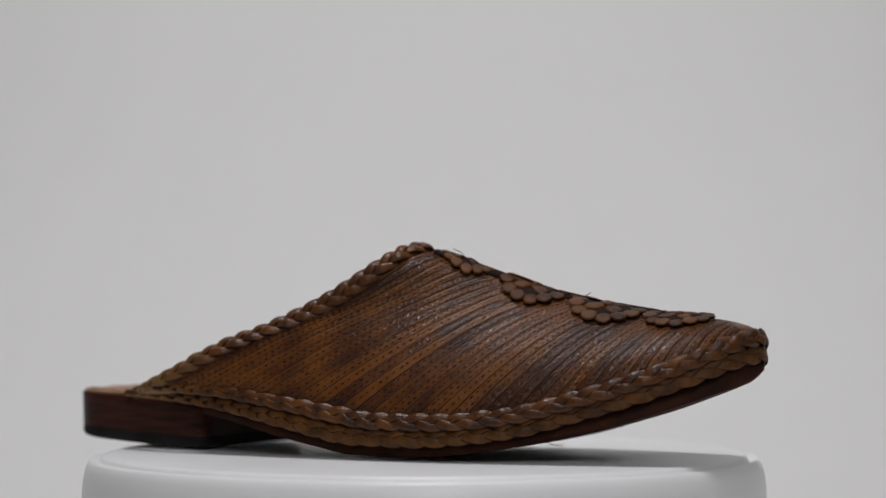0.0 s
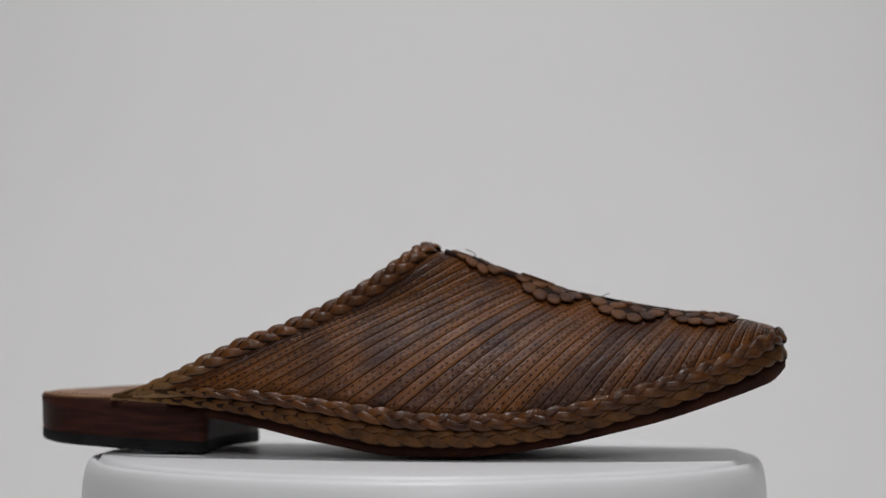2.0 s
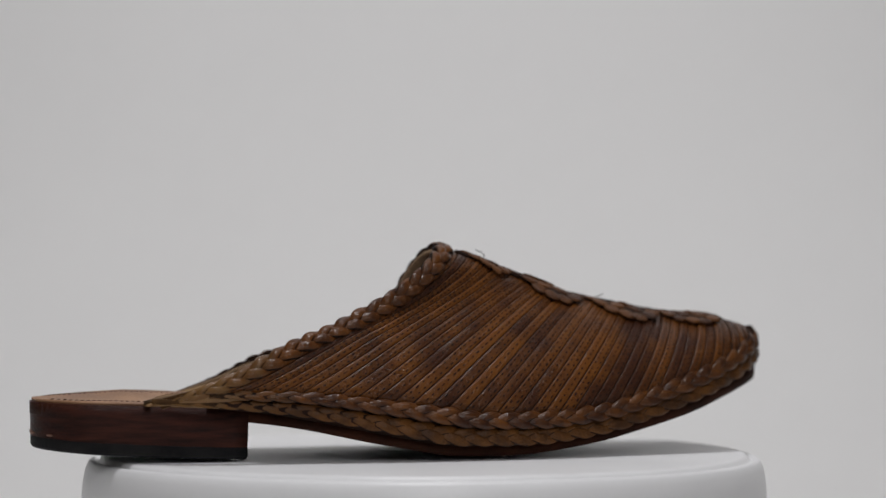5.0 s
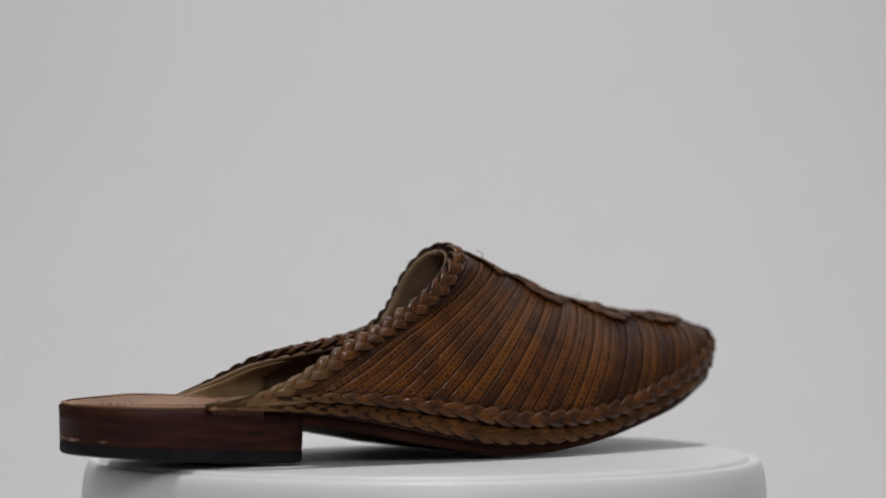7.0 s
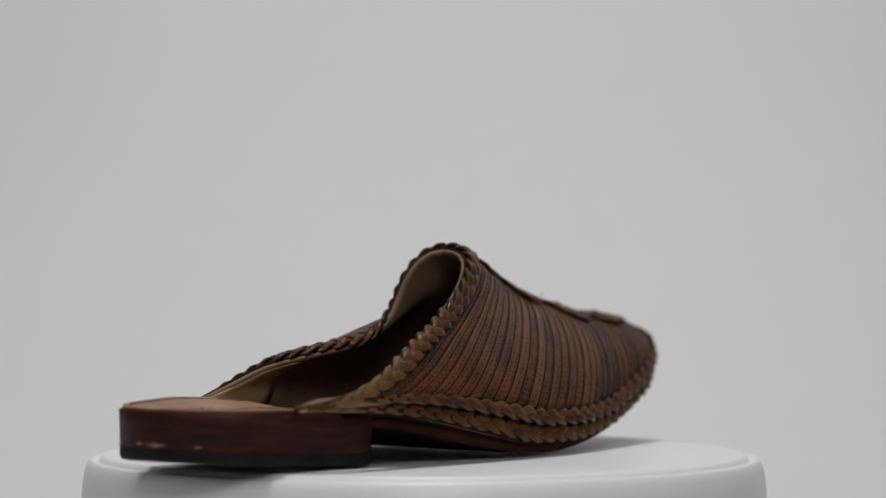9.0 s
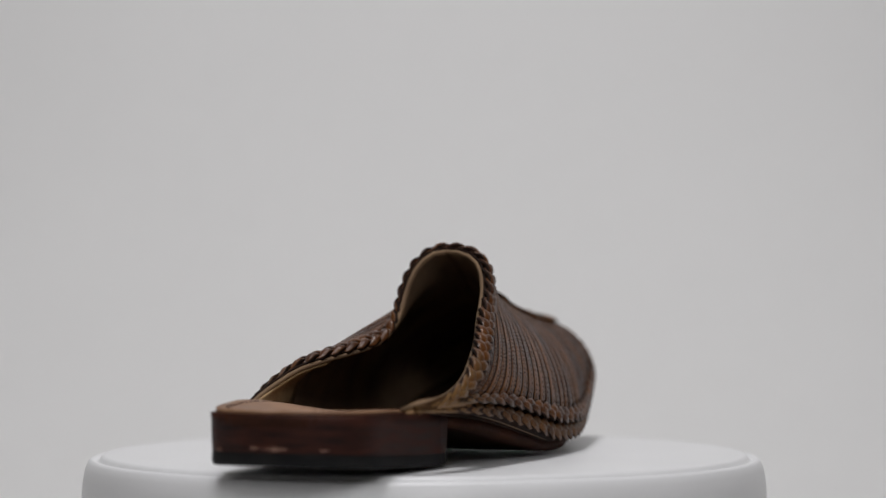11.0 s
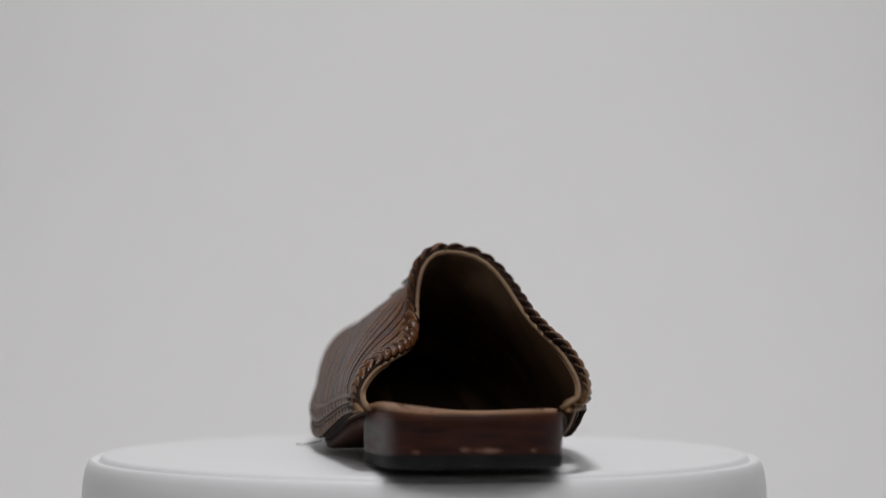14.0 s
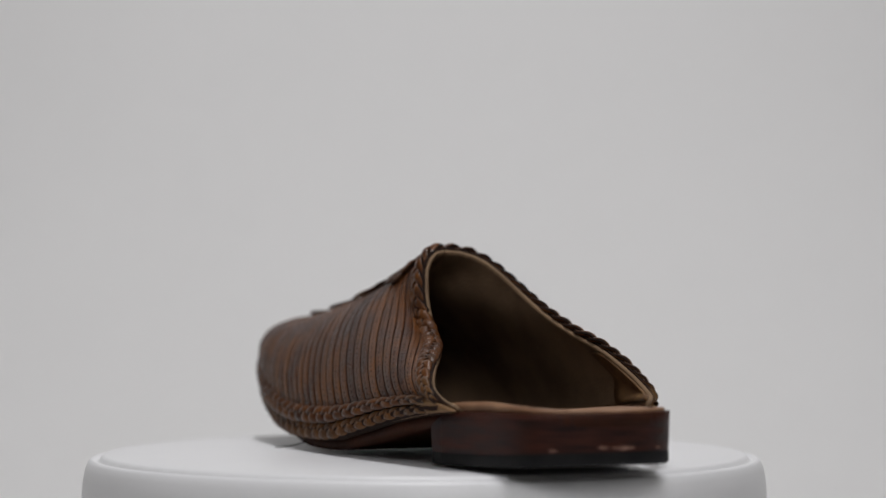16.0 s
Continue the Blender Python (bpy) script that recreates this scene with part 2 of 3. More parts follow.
EDGE_R = Line([(-0.110, -0.0365, 0.0186), (-0.100, -0.0435, 0.0222), (-0.086, -0.0462, 0.0272), (-0.074, -0.0455, 0.0328), (-0.063, -0.0432, 0.0382), (-0.048, -0.0392, 0.0440), (-0.0357, -0.0355, 0.0498), (-0.0247, -0.0328, 0.0558), (-0.016, -0.0300, 0.0618), (-0.0085, -0.0262, 0.0678), (-0.0038, -0.0215, 0.0722), (-0.0010, -0.0150, 0.0748), (0.0005, -0.0084, 0.0755)])
EDGE_L = Line([(-0.096, 0.0272, 0.0184), (-0.088, 0.0288, 0.0213), (-0.078, 0.0286, 0.0251), (-0.070, 0.0263, 0.0288), (-0.063, 0.0225, 0.0325), (-0.052, 0.0164, 0.0358), (-0.041, 0.0110, 0.0382), (-0.0292, 0.0074, 0.0410), (-0.0216, 0.0060, 0.0448), (-0.0157, 0.0055, 0.0500), (-0.0118, 0.0052, 0.0562), (-0.0090, 0.0043, 0.0625), (-0.0055, 0.0025, 0.0685), (-0.0028, -0.0008, 0.0728), (-0.0005, -0.0045, 0.0750), (0.0005, -0.0084, 0.0755)])
SIDES = {"r": (WELT_R, EDGE_R, -1), "l": (WELT_L, EDGE_L, 1)}


def skin(side, u, s):
    """A point of the upper: u from the opening (0) to the toe (1), s from the rim (0) to the ridge (1), along one leather strip."""
    welt, edge, _ = SIDES[side]
    w = welt.at(u)
    w = np.array([w[0], w[1], RIM(w[0])])
    # the strips run forwards as they climb
    e = RIDGE.at(1 - (1 - u) ** 1.22)
    phi = s * math.pi / 2
    zf = math.sin(phi) ** (1.0 - 0.15 * u)
    # a low upright wall, then a slope that rounds over at the ridge
    z0 = min(0.55, 0.0105 * (1 - 0.3 * u) / max(e[2] - w[2], 0.008))
    lean = min(1.0, max(0.0, (math.sqrt((zf - z0) ** 2 + 0.004) + zf - z0 - 0.06) / (2 * (1 - z0) - 0.06)))
    a = 0.42 + 0.60 * u if side == "r" else 0.52 + 0.95 * u
    yf = 1 - ((1 - a) * (1 - lean) + a * math.sqrt(max(0.0, 1 - lean * lean)))
    xf = 0.55 * zf + 0.45 * s
    std = w + (e - w) * np.array([xf, yf, zf])
    k = math.exp(-(u / (0.16 if side == "r" else 0.13)) ** 1.5)
    if k < 0.002:
        return std
    e0, e1 = edge.p[0], edge.p[-1]
    q = edge.at(s)
    # the edge's own shape, carried along onto this strip's ends
    own = w + (e - w) * s + (q - (e0 + (e1 - e0) * s))
    return own * k + std * (1 - k)


def normal(side, u, s):
    sgn = SIDES[side][2]
    h = 0.004
    u0, u1 = max(u - h, 0), min(u + h, 1)
    s0, s1 = max(s - h, 0), min(s + h, 1)
    du = skin(side, u1, s) - skin(side, u0, s)
    ds = skin(side, u, s1) - skin(side, u, s0)
    n = np.cross(du, ds) * (-sgn)
    length = np.linalg.norm(n)
    return n / length if length > 1e-12 else np.array([0, 0, 1.0])


def skin_out(side, u, s, d):
    return skin(side, u, s) + normal(side, u, s) * d


def foot_of(side, u, rise):
    """How far up a strip (s) the given rise over the rim is reached."""
    base = skin(side, u, 0)[2]
    lo, hi = 0.0, 1.0
    for _ in range(18):
        mid = (lo + hi) / 2
        if skin(side, u, mid)[2] - base < rise:
            lo = mid
        else:
            hi = mid
    return lo


def sole_rows(top, x0, x1, n, inset=0.0, across=10, power=1.0):
    rows = []
    for i in range(n + 1):
        x = x0 + (x1 - x0) * (0.5 - 0.5 * math.cos(math.pi * i / n))
        a, b = SIDE_R(x) + inset, SIDE_L(x) - inset
        if a > b:
            a = b = (a + b) / 2
        rows.append([(x, a + (b - a) * k / across, top(x, k / across)) for k in range(across + 1)])
    return rows


def band_scale(u):
    """The braids along the sole narrow towards the heel end."""
    return min(1.0, 0.36 + 1.7 * u)


def braid(name, mat, places, count, half, thick, shoe, label, core):
    """A three-strand plait on a core coloured dark for the shade between straps. places(q): point, tangent, normal and
    width factor; count: crossings on each side.
    """
    steps = 9
    total = count * steps
    path = []
    for i in range(total + 1):
        p, t, n, k = places(i / total)
        t, n = Vector(t).normalized(), Vector(n).normalized()
        b = n.cross(t).normalized()
        path.append((Vector(p), t, t.cross(b), b, k))
    ring = [2 * math.pi * k / 8 for k in range(8)]
    rows = []
    for p, t, n, b, k in path[::3]:
        rows.append([p + b * core[0] * k * math.cos(a) + n * core[1] * math.sin(a) for a in ring])
    cord = part(name, grid_mesh(rows, wrap=True), M_BASE, shoe, label)
    reach, wide = half * 0.53, half * 0.52
    section = [(-1.0, -0.5), (-0.90, 0.45), (-0.55, 0.80), (0.0, 0.92), (0.55, 0.80), (0.90, 0.45), (1.0, -0.5), (0.0, -0.6)]
    rng = random.Random(count)
    for strand in range(3):
        ease = [rng.uniform(0.92, 1.08) for _ in range(count + 2)]
        line = []
        for i, (p, t, n, b, k) in enumerate(path):
            a = 2 * math.pi * (i / steps / 3 + strand / 3)
            y = reach * k * math.sin(a)
            h = thick * k * (0.72 * math.sin(2 * a) + 0.40)
            line.append((p + b * y + n * h, n, b, k * ease[i // steps], y / (half * k)))
        rows = []
        for i, (c, n, b, k, off) in enumerate(line):
            d = (line[min(i + 1, total)][0] - line[max(i - 1, 0)][0]).normalized()
            # the strap lies flat on the braid and curls down at its outer side
            up = (n + b * off * 0.55).normalized()
            side = up.cross(d).normalized()
            up = d.cross(side)
            fade = min(1.0, 0.35 + i / (2.0 * steps), 0.35 + (total - i) / (2.0 * steps))
            rows.append([c + side * (wide * k * fade * x) + up * (thick * k * fade * z) for x, z in section])
        bm = grid_mesh(rows, wrap=True, flip=True)
        for r in (rows[0], rows[-1]):
            bm.faces.new([bm.verts.new(q) for q in r])
        bmesh.ops.recalc_face_normals(bm, faces=bm.faces)
        # the straps' sides are coloured dark, painting the shaded slits between straps
        sides = len(section)
        bm.faces.ensure_lookup_table()
        for j, face in enumerate(bm.faces):
            face.material_index = 1 if j % sides in (0, 5) else 0
        part("strand", bm, mat, cord).data.materials.append(M_BASE)
    return cord


STRIPS = 39
CUT = (0.0, 0.03, 0.12, 0.3, 0.5, 0.7, 0.88, 0.97, 1.0)


def upper(shoe):
    us = np.linspace(0, 1, 61)
    ss = np.linspace(0, 1, 25)
    for side in "rl":
        out = [[skin_out(side, u, s, 0.0) for s in ss] for u in us]
        inn = [[skin_out(side, u, s, -0.0008) for s in ss] for u in us]
        inn2 = [[skin_out(side, u, s, -0.0009) for s in ss] for u in us]
        inn3 = [[skin_out(side, u, s, -0.0022) for s in ss] for u in us]
        part("upper_backing", slab(out, inn), M_BASE, shoe, "dark leather backing under the strips")
        part("lining", slab(inn2, inn3), M_LINING, shoe, "worn tan leather lining")
    rng = random.Random(5)
    for side in "rl":
        for i in range(STRIPS):
            u0, u1 = 0.012 + 0.968 * i / STRIPS, 0.012 + 0.968 * (i + 1) / STRIPS
            um = (u0 + u1) / 2
            sb = foot_of(side, um, 0.0098 * band_scale(um))
            n, m = 18, 9
            gap = 0.02 * (u1 - u0)
            lift = rng.uniform(0.0003, 0.0005)
            top, low = [], []
            for a in range(n + 1):
                s = sb + (1.0 - sb) * a / n
                tr, lr = [], []
                for k in range(m):
                    f = CUT[k]
                    u = u0 + gap + (u1 - u0 - 2 * gap) * f
                    base = skin(side, u, s)
                    nn = normal(side, um, s)
                    crown = lift * (1 - abs(2 * f - 1) ** 8 * 0.7) + (0.00022 if side == "r" else 0.00012) * (1 - f)
                    tr.append(base + nn * crown)
                    lr.append(base + nn * 0.00005)
                top.append(tr)
                low.append(lr)
            bm = slab(top, low)
            cells = n * (m - 1) * 2
            bm.faces.ensure_lookup_table()
            # edge faces take the dark leather: the shade between strips, as colour
            for j, face in enumerate(bm.faces):
                face.material_index = 1 if j >= cells or (j // 2) % (m - 1) in (0, m - 2) else 0
            strip = part("strip", bm, M_STRIP, shoe)
            strip.data.materials.append(M_BASE)
            # rows of stitches, sunk dark dashes
            bm = bmesh.new()
            length = sum(np.linalg.norm(np.array(top[a + 1][4]) - np.array(top[a][4])) for a in range(n))
            count = max(3, int(length / 0.0024))
            for f in ((0.25, 0.72) if i % 2 and side == "r" and i > 2 else (0.5,)):
                u = u0 + gap + (u1 - u0 - 2 * gap) * f
                for j in range(count):
                    s = sb + (1 - sb) * (j + 0.5 + rng.uniform(-0.12, 0.12)) / count
                    c = skin(side, u, s)
                    ahead = skin(side, u, min(s + 0.01, 1.0)) - skin(side, u, max(s - 0.01, 0))
                    ln = np.linalg.norm(ahead)
                    if ln < 1e-9:
                        continue
                    ahead = ahead / ln
                    nn = normal(side, um, s)
                    cross = np.cross(nn, ahead)
                    c = c + nn * (lift + (0.00022 if side == "r" else 0.00012) * (1 - f) + 0.00001)
                    hl, hw = 0.00080 * rng.uniform(0.5, 1.25), 0.00025 * rng.uniform(0.6, 1.2) * (1.0 if side == "r" else 0.7)
                    pts = [c - ahead * hl, c + cross * hw - ahead * hl * 0.4, c + cross * hw + ahead * hl * 0.4, c + ahead * hl, c - cross * hw + ahead * hl * 0.4, c - cross * hw - ahead * hl * 0.4]
                    bm.faces.new([bm.verts.new(p) for p in pts])
                    topv = [bm.verts.new(p + nn * 0.00012) for p in pts]
                    bm.faces.new(topv)
            tagged(part("stitching", bm, M_STITCH, strip, smooth=False), kind="stuff")


def braids(shoe):
    def on_edge(q):
        """Along the opening: from one end over the top to the other."""
        side, s = ("r", q * 2) if q < 0.5 else ("l", 0.06 + 0.94 * (2 - q * 2))
        s = min(max(s, 0.0), 1.0)
        hold = 0.025 if side == "r" else 0.022
        p = skin(side, hold, s)
        n = normal(side, 0.03, min(max(s, 0.02), 0.985))
        e = 0.004
        if q < 0.5:
            t = skin("r", 0.025, min(s + e, 1)) - skin("r", 0.025, max(s - e, 0))
        else:
            t = skin("l", 0.025, max(s - e, 0)) - skin("l", 0.025, min(s + e, 1))
        if abs(q - 0.5) < 0.02:
            t = skin("l", 0.025, 0.94) - skin("r", 0.025, 0.94)
        return p + n * 0.0003, t, n, min(1.0 if side == "r" else 0.95, 0.36 + 4.5 * min(q, 1 - q))

    braid("edge_braid", M_BRAID, on_edge, 40, 0.0037, 0.0012, shoe, "plaited leather cord round the opening", (0.0026, 0.0009))

    def along(rise, out, start=0.0):
        def place(q):
            side, u = ("r", q * 2) if q < 0.5 else ("l", 2 - q * 2)
            first = start if side == "r" else max(start, 0.03)
            u = first + (1 - first) * min(max(u, 0.0), 1.0)
            up = rise * band_scale(u)

            def pt(v):
                a = SIDES[side][0].at(v)
                w = SIDES[side][0]
                d = w.at(min(v + 0.01, 1)) - w.at(max(v - 0.01, 0))
                nn = np.array([d[1], -d[0]]) * (-SIDES[side][2])
                nn = nn / np.linalg.norm(nn)
                # lean inwards with the wall
                s = foot_of(side, v, up)
                p = skin(side, v, s)
                return p, np.array([nn[0], nn[1], 0.35])
            p, n = pt(u)
            p0, p1 = pt(max(u - 0.006, 0))[0], pt(min(u + 0.006, 1))[0]
            t = (p1 - p0) if q < 0.5 else (p0 - p1)
            n = n / np.linalg.norm(n)
            if u > 0.88:
                k = min(1.0, (u - 0.88) / 0.08)
                out_dir = p - np.array([0.108, 0.001, p[2]])
                out_dir = out_dir / np.linalg.norm(out_dir) + np.array([0, 0, 0.35])
                n = n * (1 - k) + out_dir / np.linalg.norm(out_dir) * k
                flat_t = np.array([-n[1], n[0], 0.0])
                t = t / max(np.linalg.norm(t), 1e-9) * (1 - k) + flat_t / np.linalg.norm(flat_t) * k
            return p + n * out, t, n, band_scale(u)
        return place

    braid("upper_braid", M_BRAID, along(0.0083, 0.0008, 0.05), 62, 0.0033, 0.0010, shoe, "glossy plaited leather cord above the sole", (0.0024, 0.0008))
    braid("welt_braid", M_WELT, along(0.0029, 0.0010), 64, 0.0037, 0.0007, shoe, "flat tan plaited leather band along the sole", (0.0027, 0.0008))

    for side in "rl":
        top, low = [], []
        for i in range(14):
            u = 0.0005 + 0.115 * i / 13
            rises = [0.0002 + (0.0006 + 0.0064 * (i / 13) ** 0.7) * k / 5 for k in range(6)]
            spots = [foot_of(side, u, r) for r in rises]
            top.append([skin_out(side, u, q, 0.0015 * (1 - (i / 13) ** 4) - 0.0007 * abs(k - 2.5) / 2.5) for k, q in enumerate(spots)])
            low.append([skin_out(side, u, q, -0.0004) for q in spots])
        part("quarter_tip", slab(top, low), M_RAW, shoe, "undyed pointed leather end of the quarter")


def lining_details(shoe):
    """The pale cut edge of the lining, the light tab sewn inside each end, the insole's seam."""
    for side in "rl":
        rows = []
        for s in np.linspace(0.04, 1.0, 50):
            p = skin_out(side, 0.004, s, -0.0018)
            n = normal(side, 0.01, min(s, 0.985))
            back = skin(side, 0.0, s) - skin(side, 0.012, s)
            back = back / np.linalg.norm(back) if np.linalg.norm(back) > 1e-9 else np.array([-1.0, 0, 0])
            rows.append([p + back * 0.0005 * math.cos(a) + n * 0.0005 * math.sin(a) for a in [2 * math.pi * k / 8 for k in range(8)]])
        part("lining_edge", grid_mesh(rows, wrap=True), M_CUT, shoe, "pale cut edge of the lining")
        top, low = [], []
        for i in range(13):
            f = i / 12
            reach = 0.15 * (1 - 0.75 * f) * (1 + 0.08 * math.sin(9 * f))
            ss = 0.02 + 0.36 * f
            top.append([skin_out(side, 0.005 + reach * k / 6, ss, -0.0024) for k in range(7)])
            low.append([skin_out(side, 0.005 + reach * k / 6, ss, -0.0030) for k in range(7)])
        part("lining_tab", slab(top, low), M_CUT if side == "l" else M_RAW, shoe, "light tan leather tab inside the quarter")


def sole_and_heel(shoe):
    under = lambda x, k: UNDER(x) + 0.0003 + 0.0034 * k * k * min(1.0, max(0.0, (x - 0.03) / 0.06))
    over = lambda x, k: RIM(x) - 0.0005
    part("outsole", slab(sole_rows(over, -0.1454, 0.1327, 70, 0.0), sole_rows(under, -0.1454, 0.1327, 70, 0.0006)), M_SOLE, shoe, "thin dark leather outsole, turned up at the toe")
    dish = lambda x, k: RIM(x) + 0.0009 + 0.0024 * k ** 3 * min(1, max(0, (x + 0.140) / 0.03)) - 0.0010 * math.sin(math.pi * k) ** 2 * (1 if x > -0.135 else 0.4)
    flat = lambda x, k: RIM(x) - 0.0004
    # filler added to stop light leaking in between sole and upper
    board = lambda x, k: RIM(x) + 0.0006
    part("leak_filler", slab(sole_rows(board, -0.088, 0.1312, 60, -0.0014), sole_rows(flat, -0.088, 0.1312, 60, -0.0010)), M_BASE, shoe, "added dark filler that keeps light out between sole and upper")
    part("insole", slab(sole_rows(dish, -0.1442, -0.068, 44, 0.0020), sole_rows(flat, -0.1440, -0.068, 44, 0.0016)), M_INSOLE, shoe, "worn light tan leather heel pad")
    # split from the tan insole and darkened in place of the vamp's shade
    part("footbed", slab(sole_rows(dish, -0.0678, 0.124, 50, 0.0008), sole_rows(flat, -0.0678, 0.124, 50, 0.0006)), M_FOOTBED_SHADED, shoe, "leather footbed inside the toe, coloured dark for the shade there")

    bm = bmesh.new()
    rng = random.Random(8)
    for i in range(34):
        x = -0.139 + 0.0019 * i
        for inset, side in ((0.0062, SIDE_R), (-0.0062, SIDE_L)):
            y = side(x) + inset
            a, b = SIDE_R(x) + 0.0008, SIDE_L(x) - 0.0008
            z = dish(x, (y - a) / (b - a)) + 0.0001
            dx, dy = 0.0006, 0.0005 * rng.uniform(-1, 1)
            quad = [(x - dx, y - dy, z), (x + dx, y + dy, z), (x + dx, y + dy + 0.00035, z), (x - dx, y - dy + 0.00035, z)]
            lo = [bm.verts.new(p) for p in quad]
            hi = [bm.verts.new((p[0], p[1], p[2] + 0.00025)) for p in quad]
            bm.faces.new(hi)
            for k in range(4):
                bm.faces.new((lo[k], lo[(k + 1) % 4], hi[(k + 1) % 4], hi[k]))
    tagged(part("insole_stitching", bm, M_SOLE, shoe, smooth=False), kind="stuff")

    heel_front = lambda k: -0.0735 + 0.003 * k - 0.003 * math.sin(math.pi * k)
    bottom = lambda x: 0.0006 + 0.0036 * max(0.0, (-0.075 - x) / 0.070) ** 1.6

    def block(levels, name, mat, label, parent=shoe):
        rows = []
        outline = []
        xs = [-0.1455 + (0.1455 - 0.0735) * (1 - math.cos(math.pi / 2 * i / 22)) for i in range(23)]
        outline += [(x, SIDE_R(x), 0.0) for x in xs[::-1]]
        outline += [(x + (0.003 if x > -0.0736 else 0.0), SIDE_L(x), 1.0) for x in xs[1:]]
        outline += [(heel_front(k), -0.0378 + (0.0265 + 0.0378) * k, k) for k in np.linspace(1, 0, 8)[1:-1]]
        for zf, inset in levels:
            ring = []
            for x, y, _ in outline:
                cx, cy = -0.108, -0.006
                d = math.hypot(x - cx, y - cy)
                kx = 1 - inset / d
                px, py = cx + (x - cx) * kx, cy + (y - cy) * kx
                ring.append((px, py, zf(px)))
            rows.append(ring)
        bm = grid_mesh(rows, wrap=True)
        for ring in (rows[0], rows[-1]):
            bm.faces.new([bm.verts.new(p) for p in ring])
        bmesh.ops.recalc_face_normals(bm, faces=bm.faces)
        return part(name, bm, mat, parent, label)

    top = lambda x: RIM(x) - 0.0002
    lift = lambda x: bottom(x) + 0.0042
    heel = block([(top, 0.0003), (top, 0.0)] + [((lambda x, f=f: lift(x) + (top(x) - lift(x)) * f), 0.0001 + 0.0003 * (1 - f)) for f in (0.75, 0.5, 0.25)] + [(lift, 0.0006)], "heel_block", M_HEEL, "stacked leather heel with a dark red-brown finish")
    block([(lift, 0.0004), (lambda x: bottom(x) + 0.0012, 0.0004), (lambda x: bottom(x) + 0.0003, 0.0010), (bottom, 0.0020)], "heel_tip", M_RUBBER, "black rubber heel tip", heel)


def flowers(shoe):
    from mathutils.bvhtree import BVHTree
    us, ss = np.linspace(0, 1, 50), np.linspace(0, 1, 24)
    verts, faces = [], []
    for side in "rl":
        o = len(verts)
        verts += [tuple(skin_out(side, u, s, 0.0011)) for u in us for s in ss]
        faces += [(o + i * 24 + k, o + i * 24 + k + 1, o + (i + 1) * 24 + k + 1, o + (i + 1) * 24 + k) for i in range(49) for k in range(23)]
    tree = BVHTree.FromPolygons(verts, faces)

    def drop(x, y, up):
        hit, n, _, _ = tree.ray_cast(Vector((x, y, 0.2)), Vector((0, 0, -1)))
        if hit is None:
            hit, n, _, _ = tree.ray_cast(Vector((x + 2e-4, y + 3e-4, 0.2)), Vector((0, 0, -1)))
        if hit is None:
            hit, n, _, _ = tree.find_nearest(Vector((x, y, 0.09)))
        if n.z < 0:
            n = -n
        return hit + n * up, n

    def sheet(name, cx, cy, pts, up, thick, mat, parent, dome=0.0, sink=0.0):
        """A cut leather piece: outline pts in plan, laid on the vamp."""
        rows_t, rows_b = [], []
        bm = bmesh.new()
        rings = []
        for lev, sc, extra in (("b", 1.0, sink), ("t", 1.0, thick), ("t", 0.7, thick + dome * 0.7), ("t", 0.35, thick + dome)):
            ring = []
            for px, py in pts:
                p, n = drop(cx + px * sc, cy + py * sc, up + extra)
                ring.append(bm.verts.new(p))
            rings.append(ring)
        m = len(pts)
        for a, b in zip(rings, rings[1:]):
            for k in range(m):
                bm.faces.new((a[k], a[(k + 1) % m], b[(k + 1) % m], b[k]))
        bm.faces.new(rings[-1])
        bmesh.ops.recalc_face_normals(bm, faces=bm.faces)
        return part(name, bm, mat, parent)

    # the dark band under the flowers, along the ridge
    left = [RIDGE.at(q) for q in np.linspace(0.07, 0.86, 30)]
    wide = lambda q: 0.0030 + 0.0008 * math.sin(q * 40)
    rows_t = [[drop(p[0], p[1] + wide(i / 30) * f, 0.0003 if abs(f) > 0.9 else 0.0007)[0] for f in (-1, -0.5, 0, 0.5, 1)] for i, p in enumerate(left)]
    rows_b = [[drop(p[0], p[1] + wide(i / 30) * f, -0.0013)[0] for f in (-1, -0.5, 0, 0.5, 1)] for i, p in enumerate(left)]
    part("vamp_band", slab(rows_t, rows_b), M_BASE, shoe, "dark leather band along the ridge")

    rng = random.Random(11)
    ring8 = [2 * math.pi * k / 12 for k in range(12)]
    for x, y, r in ((0.0215, -0.0040, 0.0085), (0.0475, -0.0034, 0.0104), (0.0765, -0.0045, 0.0112), (0.1035, -0.0042, 0.0102)):
        back = sheet("flower", x, y, [(r * 0.95 * math.cos(a), r * 0.95 * math.sin(a)) for a in [2 * math.pi * k / 20 for k in range(20)]], 0.0001, 0.0006, M_BASE, shoe, sink=-0.0022)
        back["label"] = "appliqued leather flower of overlapping petals"
        n = 13
        for k in range(n):
            a = 2 * math.pi * (k + 0.3) / n
            pr = r * 0.26
            px, py = x + r * math.cos(a), y + r * math.sin(a)
            sheet("petal", px, py, [(pr * math.cos(b) * rng.uniform(0.95, 1.05), pr * math.sin(b) * rng.uniform(0.95, 1.05)) for b in ring8], 0.0003 + 0.0003 * (k % 2), 0.0005, M_PETAL, back, 0.0002)
        for k in range(4):
            a = math.pi / 4 + math.pi / 2 * k
            ca, sa = math.cos(a), math.sin(a)
            leaf = [(-0.42, 0), (-0.2, 0.2), (0.1, 0.24), (0.42, 0), (0.1, -0.24), (-0.2, -0.2)]
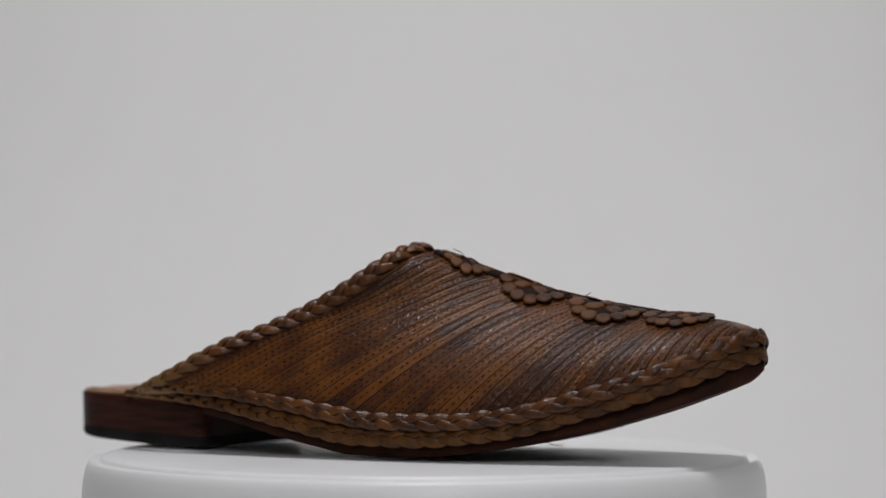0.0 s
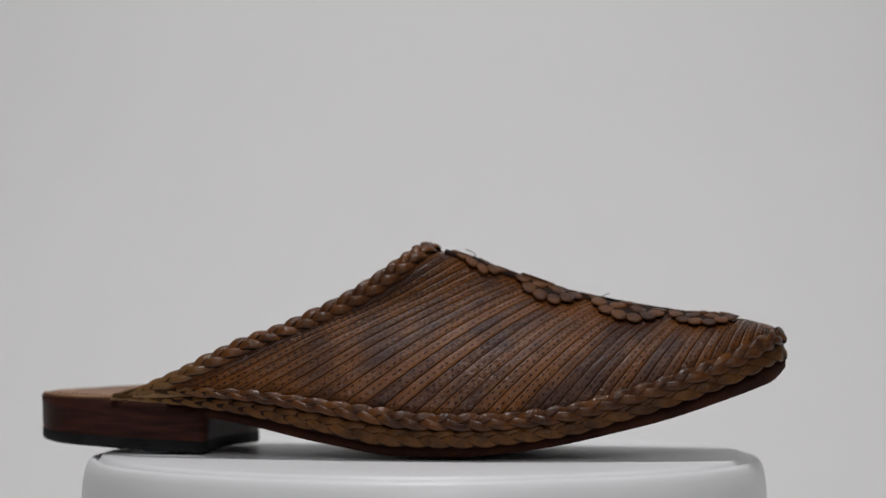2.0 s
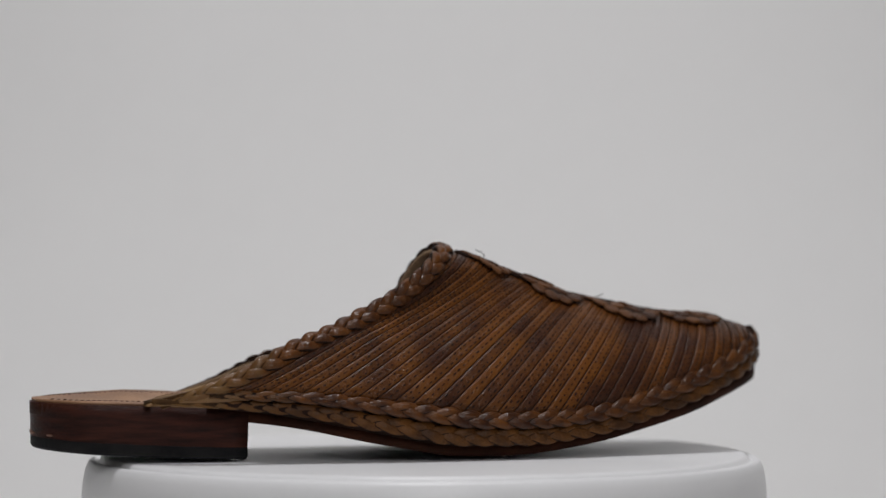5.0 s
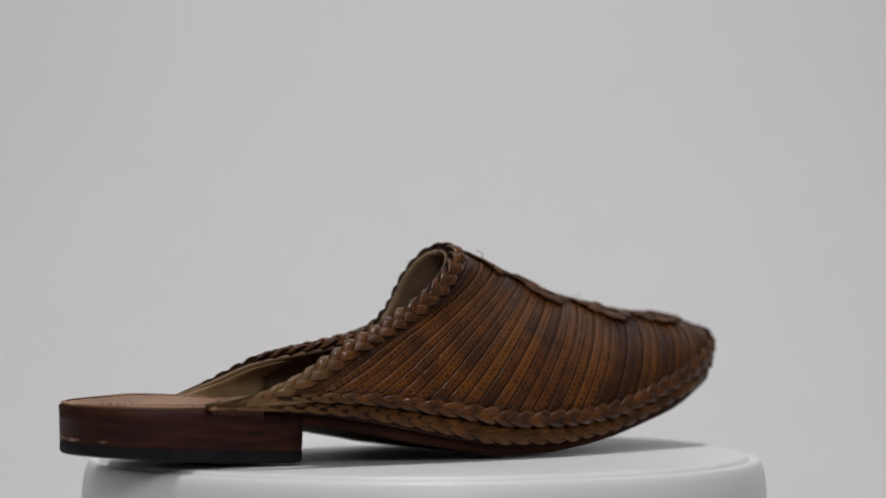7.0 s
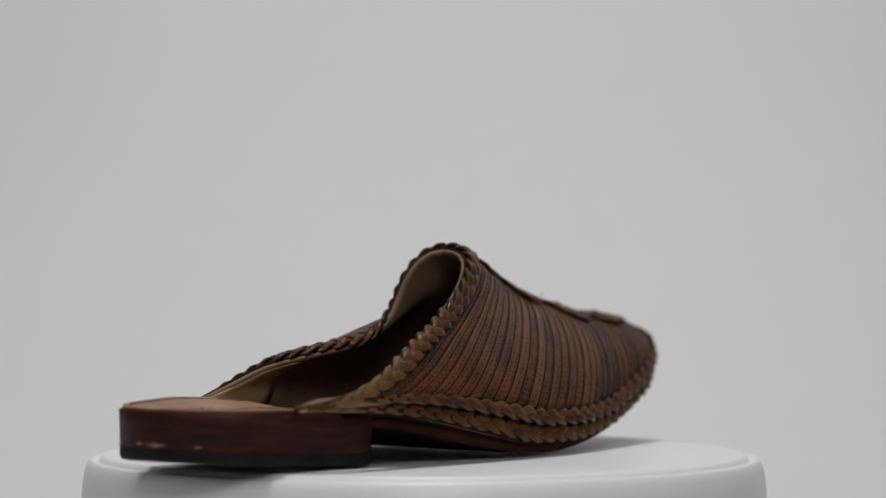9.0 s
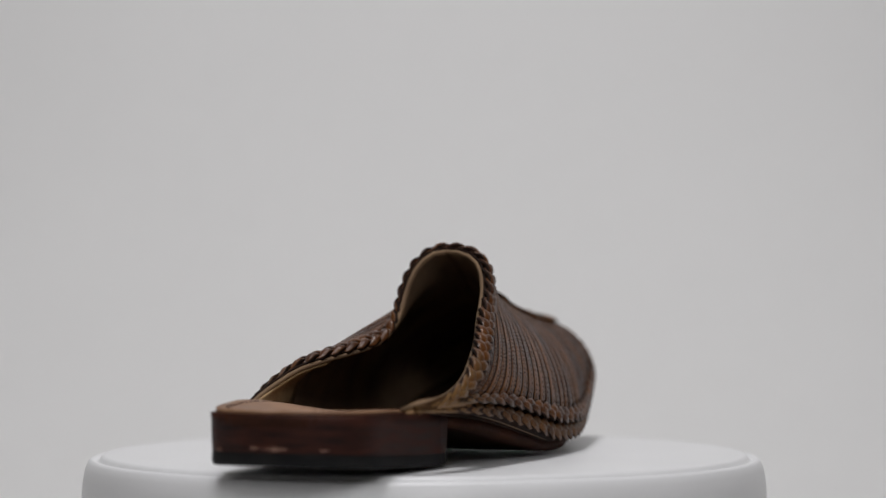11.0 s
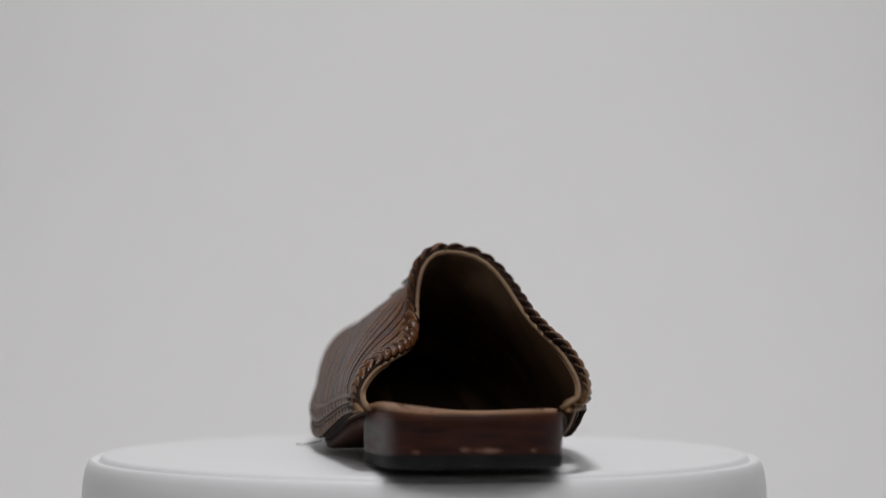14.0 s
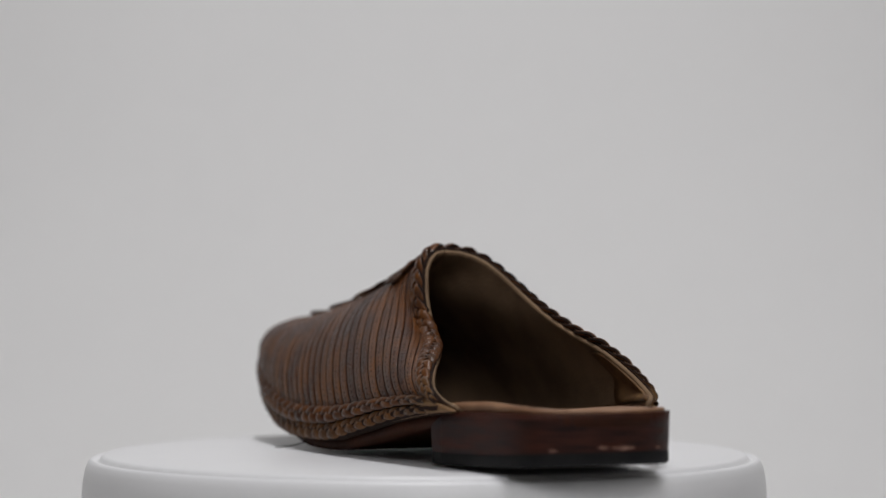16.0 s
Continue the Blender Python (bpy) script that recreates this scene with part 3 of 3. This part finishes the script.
            sheet("inner_petal", x + r * 0.45 * ca, y + r * 0.45 * sa, [(r * (px * ca - py * sa), r * (px * sa + py * ca)) for px, py in leaf], 0.0004, 0.0006, M_PETAL, back, 0.0003)
        sheet("flower_centre", x, y, [(r * 0.17 * math.cos(b), r * 0.17 * math.sin(b)) for b in ring8], 0.0009, 0.0007, M_PETAL, back, 0.0003)


def tube(name, pts, radius, mat, parent, label=""):
    ln = Line(pts)
    rows = []
    n = 24
    for i in range(n + 1):
        p = Vector(ln.at(i / n))
        d = Vector(ln.at(min((i + 0.5) / n, 1))) - Vector(ln.at(max((i - 0.5) / n, 0)))
        a = d.orthogonal().normalized()
        b = d.cross(a).normalized()
        rows.append([p + (a * math.cos(q) + b * math.sin(q)) * radius for q in [2 * math.pi * k / 5 for k in range(5)]])
    return part(name, grid_mesh(rows, wrap=True), mat, parent, label)


def toe_tip(shoe):
    """The gathered leather knob where the plaits meet at the toe."""
    rows = []
    for i in range(13):
        a = math.pi * i / 12
        ring = []
        for k in range(24):
            b = 2 * math.pi * k / 24
            fold = 1 + 0.05 * math.cos(8 * b) * math.sin(a)
            ring.append((0.1215 + 0.0092 * math.sin(a) * math.cos(b) * fold, 0.0012 + 0.0105 * math.sin(a) * math.sin(b) * fold, 0.0428 + 0.0050 * math.cos(a)))
        rows.append(ring)
    part("toe_tip", grid_mesh(rows, wrap=True, flip=True), M_BRAID, shoe, "gathered dark leather knob at the toe")


def threads(shoe):
    tube("loose_thread", [(0.0190, -0.007, 0.0700), (0.0205, -0.0075, 0.0714), (0.0200, -0.009, 0.0732), (0.0170, -0.009, 0.0745)], 0.00014, M_STITCH, shoe, "frayed end of dark thread")
    tube("loose_thread", [(0.030, 0.034, 0.0030), (0.033, 0.041, 0.0008), (0.035, 0.047, 0.0003)], 0.0002, M_STITCH, shoe, "frayed end of dark thread under the sole")
    tube("loose_thread", [(0.065, -0.003, 0.0560), (0.067, -0.003, 0.0574), (0.0695, -0.004, 0.0584)], 0.00014, M_STITCH, shoe, "frayed end of dark thread")


def scuffs(shoe):
    """Pale rubbed marks along the heel's back edge."""
    rng = random.Random(21)
    for y0, y1, z, h in ((-0.0125, -0.0035, 0.0096, 0.0007), (-0.0030, 0.0008, 0.0098, 0.0005), (0.0125, 0.0150, 0.0088, 0.0005), (-0.0240, -0.0215, 0.0092, 0.0004)):
        top, low = [], []
        for i in range(12):
            y = y0 + (y1 - y0) * i / 11
            # the heel's back line at this y
            lo, hi = -0.1455, -0.12
            for _ in range(30):
                mid = (lo + hi) / 2
                inside = SIDE_R(mid) < y < SIDE_L(mid)
                lo, hi = (lo, mid) if inside else (mid, hi)
            x = hi + 0.0002
            w = h * math.sin(math.pi * (i + 0.5) / 12) * rng.uniform(0.5, 1.2)
            top.append([(x - 0.00012, y, z + w * f) for f in (-1, 0, 1)])
            low.append([(x + 0.0006, y, z + w * f) for f in (-1, 0, 1)])
        part("scuff", slab(top, low), M_SCUFF, shoe, "pale rubbed mark on the heel")


def make_shoe():
    shoe = tagged(new("shoe"), "brown plaited leather slip-on mule with leather flowers, on the turntable", "shoe")
    sole_and_heel(shoe)
    upper(shoe)
    lining_details(shoe)
    braids(shoe)
    flowers(shoe)
    toe_tip(shoe)
    threads(shoe)
    scuffs(shoe)
    return shoe


backdrop()
room()
window()
studio_lamp()
TABLE = turntable()
SHOE = make_shoe()


def motions():
    """The turntable turns steadily and carries the shoe round with it."""
    times = [k * 0.5 for k in range(33)]
    walk(TABLE, [(t, pose(0, 0, 0, 0, 0, YAW_START + YAW_RATE * t)) for t in times])
    walk(SHOE, [(t, pose(0, 0, 0.0004, 0, 0, YAW_START + YAW_RATE * t)) for t in times])


motions()
